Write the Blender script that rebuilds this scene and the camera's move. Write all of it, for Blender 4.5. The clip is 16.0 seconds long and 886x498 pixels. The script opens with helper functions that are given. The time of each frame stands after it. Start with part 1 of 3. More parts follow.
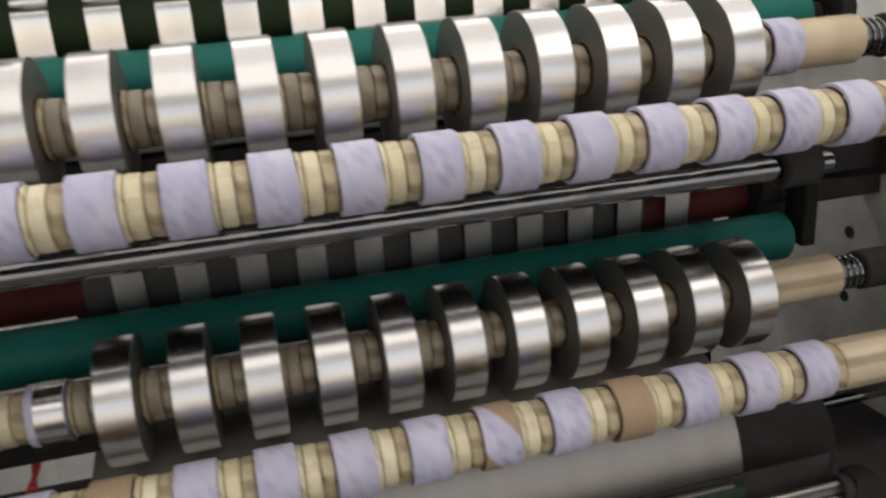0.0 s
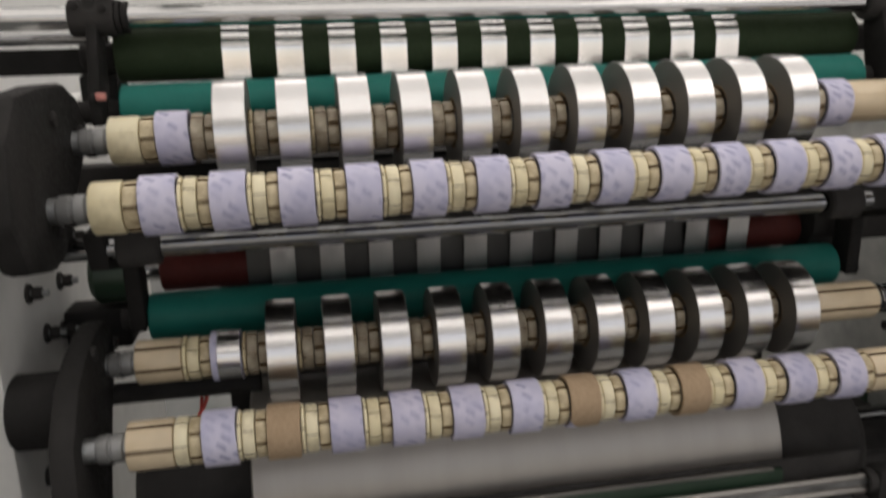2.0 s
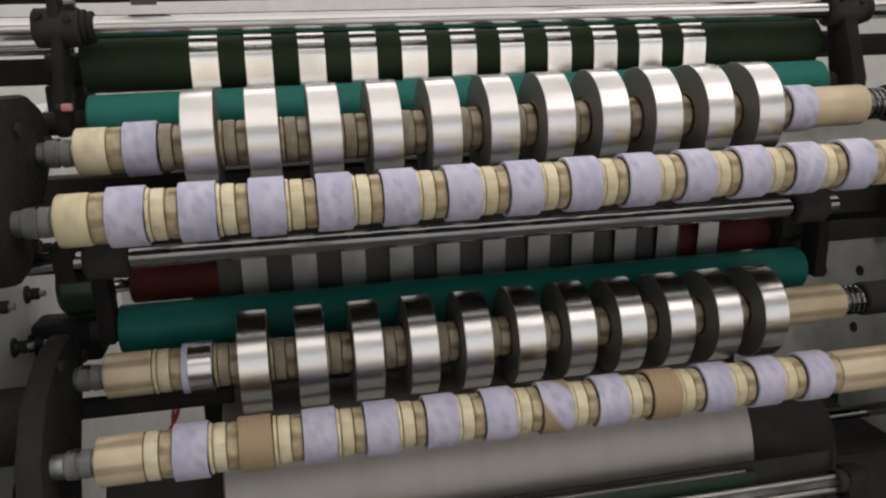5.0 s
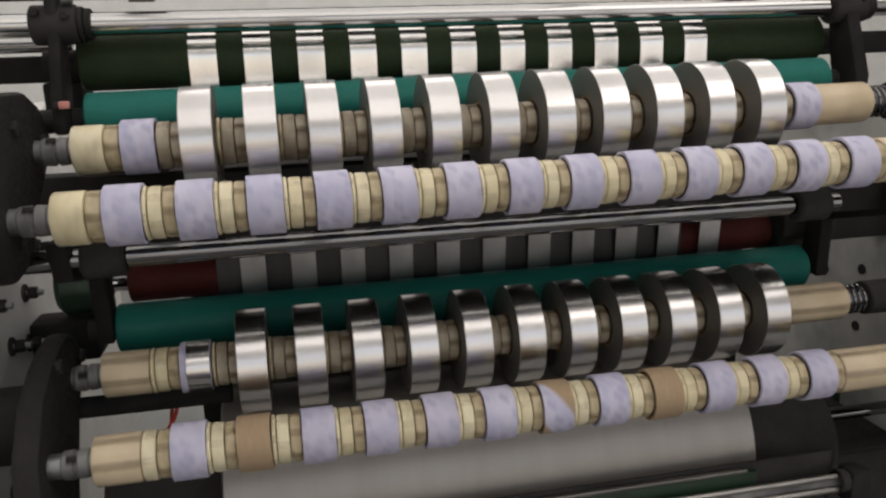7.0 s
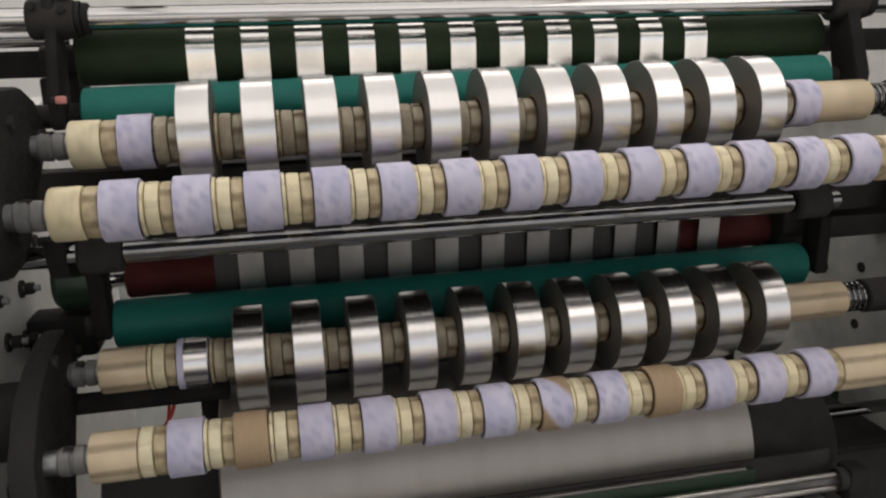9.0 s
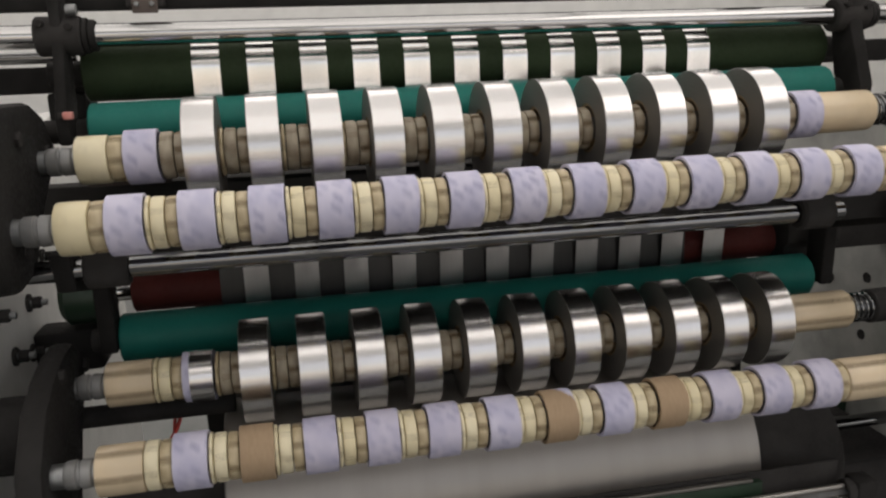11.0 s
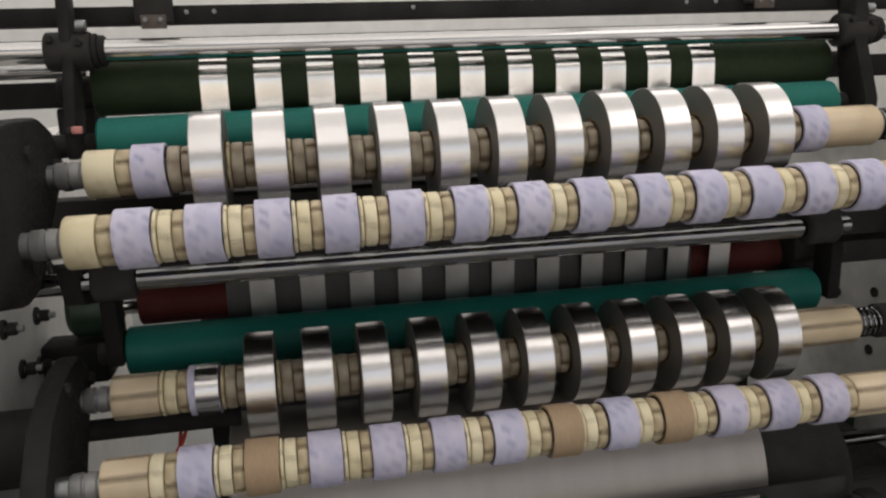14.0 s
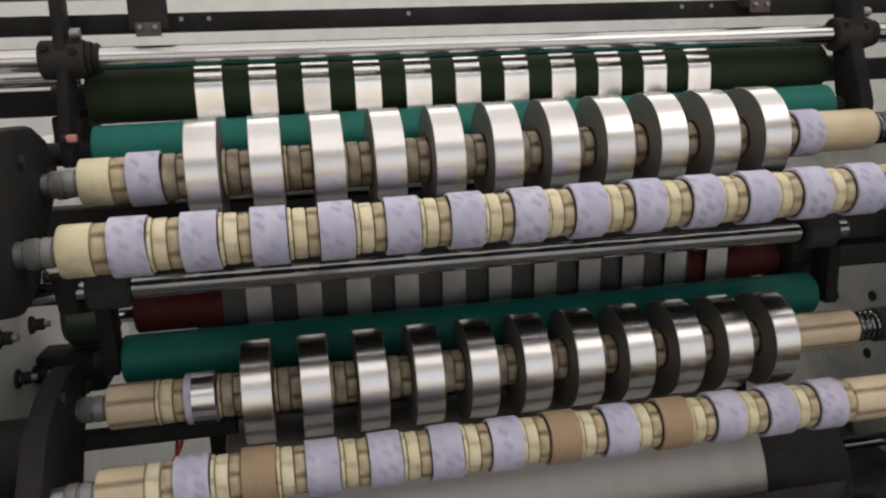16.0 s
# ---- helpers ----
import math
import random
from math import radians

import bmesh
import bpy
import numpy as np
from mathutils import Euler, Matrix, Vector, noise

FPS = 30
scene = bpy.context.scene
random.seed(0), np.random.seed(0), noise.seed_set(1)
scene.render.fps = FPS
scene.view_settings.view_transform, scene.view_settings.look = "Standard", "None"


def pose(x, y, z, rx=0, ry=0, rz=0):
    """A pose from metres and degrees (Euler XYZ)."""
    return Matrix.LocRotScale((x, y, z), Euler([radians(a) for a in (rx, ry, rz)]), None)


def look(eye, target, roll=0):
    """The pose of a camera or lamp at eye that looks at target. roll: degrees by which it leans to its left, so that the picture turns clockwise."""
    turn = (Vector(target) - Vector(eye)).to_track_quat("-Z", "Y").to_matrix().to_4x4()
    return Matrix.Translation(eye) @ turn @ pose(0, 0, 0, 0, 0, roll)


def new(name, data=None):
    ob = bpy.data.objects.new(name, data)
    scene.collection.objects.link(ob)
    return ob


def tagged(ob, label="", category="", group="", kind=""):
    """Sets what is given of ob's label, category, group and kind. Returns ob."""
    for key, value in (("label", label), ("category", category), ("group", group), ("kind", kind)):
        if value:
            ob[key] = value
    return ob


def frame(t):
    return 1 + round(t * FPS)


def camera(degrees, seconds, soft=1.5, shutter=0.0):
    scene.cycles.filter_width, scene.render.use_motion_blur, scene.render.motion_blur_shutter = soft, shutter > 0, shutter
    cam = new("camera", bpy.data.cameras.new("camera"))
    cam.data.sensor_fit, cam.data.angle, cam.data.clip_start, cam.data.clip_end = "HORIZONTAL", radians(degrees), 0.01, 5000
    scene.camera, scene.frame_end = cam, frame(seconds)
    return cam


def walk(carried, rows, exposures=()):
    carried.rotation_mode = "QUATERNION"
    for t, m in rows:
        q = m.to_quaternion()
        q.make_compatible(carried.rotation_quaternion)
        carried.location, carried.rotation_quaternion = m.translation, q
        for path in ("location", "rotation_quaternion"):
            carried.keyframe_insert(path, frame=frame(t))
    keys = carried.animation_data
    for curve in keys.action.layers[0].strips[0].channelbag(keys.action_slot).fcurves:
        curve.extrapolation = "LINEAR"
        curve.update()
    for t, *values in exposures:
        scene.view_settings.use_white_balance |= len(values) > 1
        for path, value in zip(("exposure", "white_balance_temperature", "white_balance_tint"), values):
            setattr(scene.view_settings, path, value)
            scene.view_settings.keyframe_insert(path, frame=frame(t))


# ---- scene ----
cam = camera(58.3, 16.0, soft=2.3, shutter=0.6)
PATH = [
    (0, (-0.001, -0.022, 1.269), (0.443, 1.845, 0.704), -4.7),
    (0.5, (-0.103, -0.056, 1.284), (0.368, 1.82, 0.775), -5.4),
    (0.7, (-0.128, -0.089, 1.292), (0.356, 1.787, 0.798), -5.3),
    (1, (-0.156, -0.12, 1.294), (0.318, 1.77, 0.844), -3.9),
    (1.5, (-0.148, -0.221, 1.306), (0.223, 1.697, 0.875), -0.7),
    (1.8, (-0.157, -0.263, 1.303), (0.190, 1.660, 0.878), -1.1),
    (2, (-0.147, -0.265, 1.294), (0.179, 1.647, 0.807), -1.6),
    (2.2, (-0.145, -0.269, 1.291), (0.196, 1.629, 0.760), -1.7),
    (2.5, (-0.137, -0.262, 1.294), (0.248, 1.63, 0.772), -1.8),
    (3, (-0.133, -0.266, 1.293), (0.267, 1.632, 0.803), -2.4),
    (3.5, (-0.135, -0.268, 1.293), (0.275, 1.633, 0.824), -2.1),
    (4, (-0.14, -0.268, 1.296), (0.246, 1.637, 0.824), -2.0),
    (6.5, (-0.135, -0.26, 1.294), (0.249, 1.645, 0.822), -1.8),
    (7, (-0.135, -0.259, 1.293), (0.246, 1.646, 0.819), -1.9),
    (7.5, (-0.134, -0.256, 1.293), (0.249, 1.648, 0.813), -1.8),
    (8, (-0.136, -0.254, 1.292), (0.248, 1.648, 0.807), -1.7),
    (10.5, (-0.129, -0.257, 1.293), (0.247, 1.652, 0.829), -2.0),
    (11, (-0.131, -0.259, 1.294), (0.239, 1.653, 0.841), -2.1),
    (11.5, (-0.136, -0.261, 1.295), (0.228, 1.655, 0.852), -2.0),
    (12, (-0.133, -0.262, 1.295), (0.224, 1.658, 0.863), -2.1),
    (12.5, (-0.126, -0.264, 1.295), (0.235, 1.657, 0.869), -2.1),
    (13, (-0.13, -0.262, 1.295), (0.238, 1.658, 0.872), -2.2),
    (13.5, (-0.13, -0.261, 1.295), (0.232, 1.66, 0.873), -2.2),
    (14, (-0.13, -0.262, 1.295), (0.227, 1.661, 0.876), -2.1),
    (14.5, (-0.131, -0.263, 1.295), (0.226, 1.662, 0.884), -2.1),
    (15, (-0.129, -0.26, 1.295), (0.228, 1.665, 0.888), -2.3),
    (15.5, (-0.128, -0.258, 1.295), (0.232, 1.667, 0.889), -2.4),
    (16, (-0.127, -0.258, 1.295), (0.236, 1.667, 0.89), -2.4),
]
walk(cam, [(t, look(eye, target, roll)) for t, eye, target, roll in PATH], exposures=((0, 0.14), (0.4, 0.08), (0.8, 0.0), (16, 0.0)))

# ---- light ----
world = bpy.data.worlds.new("world")
scene.world = world
world.use_nodes = True
wn = world.node_tree.nodes
sky = wn.new("ShaderNodeTexSky")
sky.sky_type, sky.sun_disc = "NISHITA", False
sky.sun_elevation, sky.sun_rotation = radians(40), radians(200)
wn["Background"].inputs[1].default_value = 0.05
world.node_tree.links.new(sky.outputs[0], wn["Background"].inputs[0])
scene.view_settings.exposure = 0.0


def area_light(name, m, sx, sy, power, colour):
    d = bpy.data.lights.new(name, "AREA")
    d.shape, d.size, d.size_y, d.energy, d.color = "RECTANGLE", sx, sy, power, colour
    ob = new(name, d)
    ob.matrix_world = m
    return ob


# ---- materials ----
class Mat:
    """A node material with a few shorthands."""

    def __init__(self, name, rough=0.5, metal=0.0):
        self.m = bpy.data.materials.new(name)
        self.m.use_nodes = True
        self.t = self.m.node_tree
        self.b = self.t.nodes["Principled BSDF"]
        self.b.inputs["Roughness"].default_value = rough
        self.b.inputs["Metallic"].default_value = metal
        self.coord = self.t.nodes.new("ShaderNodeTexCoord").outputs["Object"]

    def node(self, kind, **sockets):
        n = self.t.nodes.new(kind)
        for k, v in sockets.items():
            self.put(n.inputs[k.replace("_", " ")], v)
        return n

    def put(self, socket, v):
        if isinstance(v, bpy.types.NodeSocket):
            self.t.links.new(v, socket)
        else:
            socket.default_value = v

    def math(self, op, a, b=0.0, c=None):
        n = self.t.nodes.new("ShaderNodeMath")
        n.operation = op
        self.put(n.inputs[0], a)
        self.put(n.inputs[1], b)
        if c is not None:
            self.put(n.inputs[2], c)
        return n.outputs[0]

    def scaled(self, sx, sy, sz):
        n = self.t.nodes.new("ShaderNodeMapping")
        self.put(n.inputs["Vector"], self.coord)
        n.inputs["Scale"].default_value = (sx, sy, sz)
        return n.outputs[0]

    def noise(self, scale, detail=3.0, vec=None, rough=0.55):
        n = self.node("ShaderNodeTexNoise", Vector=vec or self.coord, Scale=scale, Detail=detail, Roughness=rough)
        return n.outputs["Fac"]

    def ramp(self, fac, stops):
        n = self.t.nodes.new("ShaderNodeValToRGB")
        self.put(n.inputs["Fac"], fac)
        e = n.color_ramp.elements
        e[0].position, e[0].color = stops[0][0], (*stops[0][1], 1)
        e[1].position, e[1].color = stops[-1][0], (*stops[-1][1], 1)
        for p, c in stops[1:-1]:
            q = e.new(p)
            q.color = (*c, 1)
        return n.outputs["Color"]

    def mix(self, fac, a, b):
        n = self.t.nodes.new("ShaderNodeMix")
        n.data_type = "RGBA"
        self.put(n.inputs[0], fac)
        for i, v in ((6, a), (7, b)):
            self.put(n.inputs[i], v if isinstance(v, bpy.types.NodeSocket) else (*v, 1))
        return n.outputs[2]

    def span(self, fac, lo, hi, a, b):
        n = self.t.nodes.new("ShaderNodeMapRange")
        for i, v in enumerate((fac, lo, hi, a, b)):
            self.put(n.inputs[i], v)
        return n.outputs[0]

    def colour(self, c):
        self.put(self.b.inputs["Base Color"], c if isinstance(c, bpy.types.NodeSocket) else (*c, 1))
        return self

    def rough(self, r):
        self.put(self.b.inputs["Roughness"], r)
        return self

    def bump(self, h, strength=0.2, dist=0.001):
        n = self.node("ShaderNodeBump", Height=h, Strength=strength, Distance=dist)
        self.t.links.new(n.outputs[0], self.b.inputs["Normal"])
        return self


def painted(name, c, rough=0.45, wear=0.25, metal=0.0, spec=0.5):
    """Paint, rubber or plastic with stains and a fine grain."""
    m = Mat(name, rough, metal)
    big, fine = m.noise(9, 4), m.noise(160, 3)
    dark = tuple(v * (1 - wear) for v in c)
    light = tuple(min(1, v * (1 + wear * 0.6)) for v in c)
    m.colour(m.mix(m.span(big, 0.3, 0.7, 0, 1), dark, light))
    m.rough(m.span(fine, 0.3, 0.7, rough * 0.8, min(1, rough * 1.25)))
    m.bump(fine, 0.12, 0.0006)
    m.b.inputs["Specular IOR Level"].default_value = spec
    return m.m


def brushed(name, c, rough, streak=(900, 6, 6), wear=0.12):
    """Metal with fine streaks."""
    m = Mat(name, rough, 1.0)
    line = m.noise(1.0, 4, m.scaled(*streak))
    cloud = m.noise(14, 3)
    m.colour(m.mix(m.span(line, 0.3, 0.7, 0, 1), tuple(v * (1 - wear) for v in c), c))
    m.rough(m.span(cloud, 0.3, 0.7, rough * 0.85, rough * 1.2))
    m.bump(line, 0.06, 0.0004)
    return m.m


def paper(name, base, spot, amount, patch=None):
    """Paper of a core: printed blotches; patch: kraft paper with a spiral remnant of the print."""
    m = Mat(name, 0.78)
    info = m.t.nodes.new("ShaderNodeObjectInfo").outputs["Random"]
    off = m.node("ShaderNodeCombineXYZ", X=m.math("MULTIPLY", info, 7.0), Y=m.math("MULTIPLY", info, 3.0), Z=0.0).outputs[0]
    vec = m.t.nodes.new("ShaderNodeVectorMath")
    m.put(vec.inputs[0], m.coord)
    m.put(vec.inputs[1], off)
    sep = m.node("ShaderNodeSeparateXYZ", Vector=m.coord)
    ang = m.math("ARCTAN2", sep.outputs[2], sep.outputs[1])
    u = m.math("MULTIPLY", ang, 0.0415)
    along = m.math("ADD", m.math("MULTIPLY", sep.outputs[0], 0.80), m.math("MULTIPLY", u, 0.60))
    across = m.math("ADD", m.math("MULTIPLY", sep.outputs[0], -0.60), m.math("MULTIPLY", u, 0.80))
    wave = m.math("MULTIPLY_ADD", m.noise(240, 2), 0.004, -0.002)
    s2 = m.math("DIVIDE", m.math("ADD", across, wave), 0.0135)
    row = m.math("FLOOR", s2)
    shift = m.node("ShaderNodeTexWhiteNoise", Vector=m.node("ShaderNodeCombineXYZ", X=row, Y=m.math("MULTIPLY", info, 91.0), Z=0.0).outputs[0]).outputs["Value"]
    s1 = m.math("ADD", m.math("DIVIDE", m.math("ADD", along, wave), 0.028), shift)
    keep = m.node("ShaderNodeTexWhiteNoise", Vector=m.node("ShaderNodeCombineXYZ", X=m.math("FLOOR", s1), Y=row, Z=m.math("MULTIPLY", info, 37.0)).outputs[0]).outputs["Value"]
    long = m.span(m.math("ABSOLUTE", m.math("SUBTRACT", m.math("FRACT", s1), 0.5)), 0.26, 0.34, 1, 0)
    wide = m.span(m.math("ABSOLUTE", m.math("SUBTRACT", m.math("FRACT", s2), 0.5)), 0.20, 0.30, 1, 0)
    mark = m.math("MULTIPLY", m.math("MINIMUM", long, wide), m.span(keep, 0.2, 0.7, 0, amount))
    col = m.mix(mark, base, spot)
    tone = m.noise(22, 3, vec.outputs[0])
    col = m.mix(m.span(tone, 0.42, 0.62, 0, 0.6), col, tuple(v * f for v, f in zip(base, (0.72, 0.74, 0.84))))
    if patch:
        turn = m.math("FRACT", m.math("ADD", m.math("DIVIDE", ang, 2 * math.pi), m.math("MULTIPLY_ADD", sep.outputs[0], -patch[1], patch[0])))
        edge = m.math("ADD", turn, m.math("MULTIPLY", m.noise(120, 2), 0.02))
        on = m.math("LESS_THAN", edge, patch[2])
        kraft = m.mix(m.span(m.noise(260, 3), 0.35, 0.65, 0, 1), (0.34, 0.24, 0.145), (0.42, 0.305, 0.195))
        col = m.mix(on, kraft, col)
    m.colour(col)
    m.bump(m.noise(420, 3), 0.15, 0.0004)
    return m.m


LAV, BLUE = (0.60, 0.58, 0.71), (0.20, 0.205, 0.37)
M = {
    "core": paper("printed_paper", LAV, BLUE, 0.62),
    "core_plain": paper("pale_printed_paper", (0.56, 0.535, 0.655), BLUE, 0.5),
    "core_patch": paper("torn_printed_paper", LAV, BLUE, 0.7, (0.863, 5.6, 0.32)),
    "chrome": brushed("chrome", (0.56, 0.555, 0.545), 0.12, (6, 60, 60), 0.1),
    "steel": brushed("dull_steel", (0.38, 0.39, 0.39), 0.48, (90, 90, 90), 0.35),
    "teal": painted("teal_rubber", (0.012, 0.15, 0.122), 0.55, 0.12, 0.0, 0.25),
    "green": painted("dark_green_rubber", (0.031, 0.047, 0.023), 0.7, 0.2, 0.0, 0.15),
    "green_paint": painted("dark_green_paint", (0.016, 0.038, 0.02), 0.4, 0.3),
    "red": painted("brown_red_rubber", (0.085, 0.018, 0.015), 0.65, 0.3, 0.0, 0.2),
    "black": painted("black_paint", (0.027, 0.0258, 0.0248), 0.6, 0.4, 0.0, 0.07),
    "black_matt": painted("black_oxide", (0.038, 0.036, 0.0345), 0.75, 0.4, 0.0, 0.1),
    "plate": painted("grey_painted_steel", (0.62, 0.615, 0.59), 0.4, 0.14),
    # darker, rougher grey for the right-hand frame
    "plate_dark": painted("darker_grey_painted_steel", (0.40, 0.40, 0.375), 0.55, 0.32),
    "wall": painted("white_wall_paint", (0.78, 0.78, 0.76), 0.8, 0.08),
    "ceiling": painted("grey_ceiling_panel", (0.8, 0.8, 0.79), 0.8, 0.1),
    "floor": painted("grey_epoxy", (0.16, 0.165, 0.16), 0.4, 0.15),
    "worn": painted("worn_grey_metal", (0.27, 0.27, 0.265), 0.45, 0.7, 0.3),
    "dusty": painted("dusty_steel", (0.11, 0.09, 0.08), 0.6, 0.3, 0.0, 0.2),
    "pink": painted("pale_red_plastic", (0.6, 0.25, 0.22), 0.4, 0.1),
    "cap": painted("faded_red_plastic", (0.26, 0.055, 0.045), 0.5, 0.35),
    "wire": painted("red_cable", (0.55, 0.03, 0.02), 0.4, 0.1),
}
k = Mat("kraft_paper", 0.8)
k.colour(k.mix(k.span(k.noise(240, 4), 0.35, 0.65, 0, 1), (0.34, 0.24, 0.145), (0.42, 0.305, 0.195))).bump(k.noise(400, 2), 0.2, 0.0004)
M["kraft"] = k.m

n = Mat("cream_nylon", 0.32)
ob_random = n.t.nodes.new("ShaderNodeObjectInfo").outputs["Random"]
grime = n.noise(26, 4)
base = n.mix(ob_random, (0.72, 0.635, 0.41), (0.8, 0.725, 0.51))
n.colour(n.mix(n.span(grime, 0.5, 0.78, 0, 0.6), base, (0.3, 0.24, 0.13))).bump(n.noise(90, 3), 0.1, 0.0006)
M["nylon"] = n.m
g = Mat("tan_nylon", 0.38)
g.colour(g.mix(g.span(g.noise(60, 4), 0.38, 0.68, 0, 1), (0.60, 0.51, 0.33), (0.33, 0.255, 0.15))).bump(g.noise(90, 3), 0.15, 0.0006)
M["nylon_tan"] = g.m
# nylon of the rear rings: the rolls' shade and some grime, in the colour
h = Mat("shaded_grimy_nylon", 0.5)
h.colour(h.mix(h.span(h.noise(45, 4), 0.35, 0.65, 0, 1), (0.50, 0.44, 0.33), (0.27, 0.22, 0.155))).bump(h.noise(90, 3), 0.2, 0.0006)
M["nylon_shaded"] = h.m
M["nylon_dark"] = painted("grimy_nylon_groove", (0.13, 0.085, 0.04), 0.6, 0.3, 0.0, 0.2)
M["slot"] = painted("brown_slot", (0.11, 0.07, 0.035), 0.5, 0.3)
M["brass"] = painted("tan_sleeve", (0.66, 0.54, 0.37), 0.22, 0.2)

f = Mat("aluminium_foil", 0.18, 1.0)
soft = f.noise(1.0, 2, f.scaled(260, 2, 2))
f.colour(f.mix(f.span(soft, 0.3, 0.7, 0, 1), (0.665, 0.65, 0.638), (0.69, 0.675, 0.663)))
f.rough(f.span(soft, 0.3, 0.7, 0.225, 0.24))
M["foil"] = f.m

w = Mat("foil_web", 0.17, 1.0)
w.colour(w.mix(w.span(w.noise(1.0, 3, w.scaled(40, 6, 6)), 0.3, 0.7, 0, 1), (0.76, 0.75, 0.73), (0.84, 0.83, 0.81)))
w.bump(w.noise(1.0, 2, w.scaled(60, 10, 10)), 0.05, 0.001)
M["web"] = w.m
M["web_dull"] = brushed("dull_foil_web", (0.74, 0.73, 0.72), 0.32, (40, 6, 6), 0.15)
# same silver foil; the darkness it mirrors is put into the base colour
M["web_dark"] = brushed("darkened_foil_web", (0.075, 0.075, 0.073), 0.45, (40, 6, 6), 0.2)
M["rail"] = brushed("worn_rail_steel", (0.42, 0.4, 0.37), 0.4, (6, 60, 60), 0.35)
# well below the chrome: the dark surroundings mirrored in the bars, as base colour
M["bar_steel"] = brushed("darkened_steel_bar", (0.23, 0.23, 0.23), 0.09, (6, 60, 60), 0.15)

d = Mat("drum_foil", 0.34, 0.45)
d.colour(d.mix(d.span(d.noise(1.0, 3, d.scaled(30, 3, 3)), 0.3, 0.7, 0, 1), (0.325, 0.304, 0.277), (0.355, 0.334, 0.306)))
d.bump(d.noise(1.0, 3, d.scaled(300, 8, 8)), 0.05, 0.0005)
M["drum"] = d.m

e = Mat("wound_foil_edge", 0.5, 0.7)
sep = e.node("ShaderNodeSeparateXYZ", Vector=e.coord)
rad = e.math("SQRT", e.math("ADD", e.math("POWER", sep.outputs[1], 2.0), e.math("POWER", sep.outputs[2], 2.0)))
ply = e.node("ShaderNodeTexNoise", Scale=1.0, Detail=3.0)
ply.noise_dimensions = "1D"
e.put(ply.inputs["W"], e.math("MULTIPLY", rad, 900.0))
e.colour(e.mix(e.span(ply.outputs["Fac"], 0.3, 0.7, 0, 1), (0.19, 0.182, 0.17), (0.34, 0.325, 0.305))).bump(ply.outputs["Fac"], 0.3, 0.0006)
M["edge"] = e.m


# ---- mesh helpers ----
def lathe(profile, sides=48, closed=False):
    """A body of revolution round x from (x, r) pairs; r = 0 closes the end."""
    bm = bmesh.new()
    rings = []
    for x, r in profile:
        if r <= 1e-6:
            rings.append([bm.verts.new((x, 0, 0))])
        else:
            rings.append([bm.verts.new((x, r * math.cos(2 * math.pi * i / sides), r * math.sin(2 * math.pi * i / sides))) for i in range(sides)])
    pairs = list(zip(rings, rings[1:]))
    if closed:
        pairs.append((rings[-1], rings[0]))
    for a, b in pairs:
        for i in range(sides):
            j = (i + 1) % sides
            if len(a) == 1 and len(b) == 1:
                continue
            if len(a) == 1:
                bm.faces.new((a[0], b[j], b[i]))
            elif len(b) == 1:
                bm.faces.new((a[i], a[j], b[0]))
            else:
                bm.faces.new((a[i], a[j], b[j], b[i]))
    bmesh.ops.recalc_face_normals(bm, faces=bm.faces)
    return bm


def rod(x0, x1, r, bevel=0.002, sides=40):
    return lathe([(x0, 0), (x0, r - bevel), (x0 + bevel, r), (x1 - bevel, r), (x1, r - bevel), (x1, 0)], sides)


def tube(x0, x1, r, inner, bevel=0.0008, sides=64):
    return lathe([(x0, inner), (x0, r - bevel), (x0 + bevel, r), (x1 - bevel, r), (x1, r - bevel), (x1, inner)], sides, True)


def box(x0, x1, y0, y1, z0, z1, bevel=0.003):
    bm = bmesh.new()
    bmesh.ops.create_cube(bm, size=1.0, matrix=Matrix.Translation(((x0 + x1) / 2, (y0 + y1) / 2, (z0 + z1) / 2)) @ Matrix.Diagonal((x1 - x0, y1 - y0, z1 - z0, 1)))
    if bevel:
        bmesh.ops.bevel(bm, geom=bm.edges, offset=bevel, segments=2, affect="EDGES", profile=0.5)
    return bm


def slab(outline, x0, x1, bevel=0.008):
    """A plate with its outline in (y, z) and its thickness along x."""
    bm = bmesh.new()
    a = [bm.verts.new((x0, y, z)) for y, z in outline]
    b = [bm.verts.new((x1, y, z)) for y, z in outline]
    bm.faces.new(a)
    bm.faces.new(b[::-1])
    for i in range(len(a)):
        j = (i + 1) % len(a)
        bm.faces.new((a[i], b[i], b[j], a[j]))
    bmesh.ops.recalc_face_normals(bm, faces=bm.faces)
    if bevel:
        bmesh.ops.bevel(bm, geom=[e for e in bm.edges if len(e.link_faces) == 2 and e.calc_face_angle() > 0.6 or abs(e.verts[0].co.x - e.verts[1].co.x) < 1e-6], offset=bevel, segments=2, affect="EDGES", profile=0.5)
    return bm


def joined(*bms):
    out = bmesh.new()
    for b in bms:
        me = bpy.data.meshes.new("tmp")
        b.to_mesh(me)
        b.free()
        out.from_mesh(me)
        bpy.data.meshes.remove(me)
    return out


def mesh_of(name, bm, mats, sharp=35):
    me = bpy.data.meshes.new(name)
    bm.to_mesh(me)
    bm.free()
    for m in mats if isinstance(mats, (list, tuple)) else [mats]:
        me.materials.append(m)
    for p in me.polygons:
        p.use_smooth = True
    me.set_sharp_from_angle(angle=radians(sharp))
    return me


def part(name, bm, material, parent, label="", m=None):
    ob = new(name, bm if isinstance(bm, bpy.types.Mesh) else mesh_of(name, bm, material))
    ob.parent = parent
    if m is not None:
        ob.matrix_local = m
    return tagged(ob, label)


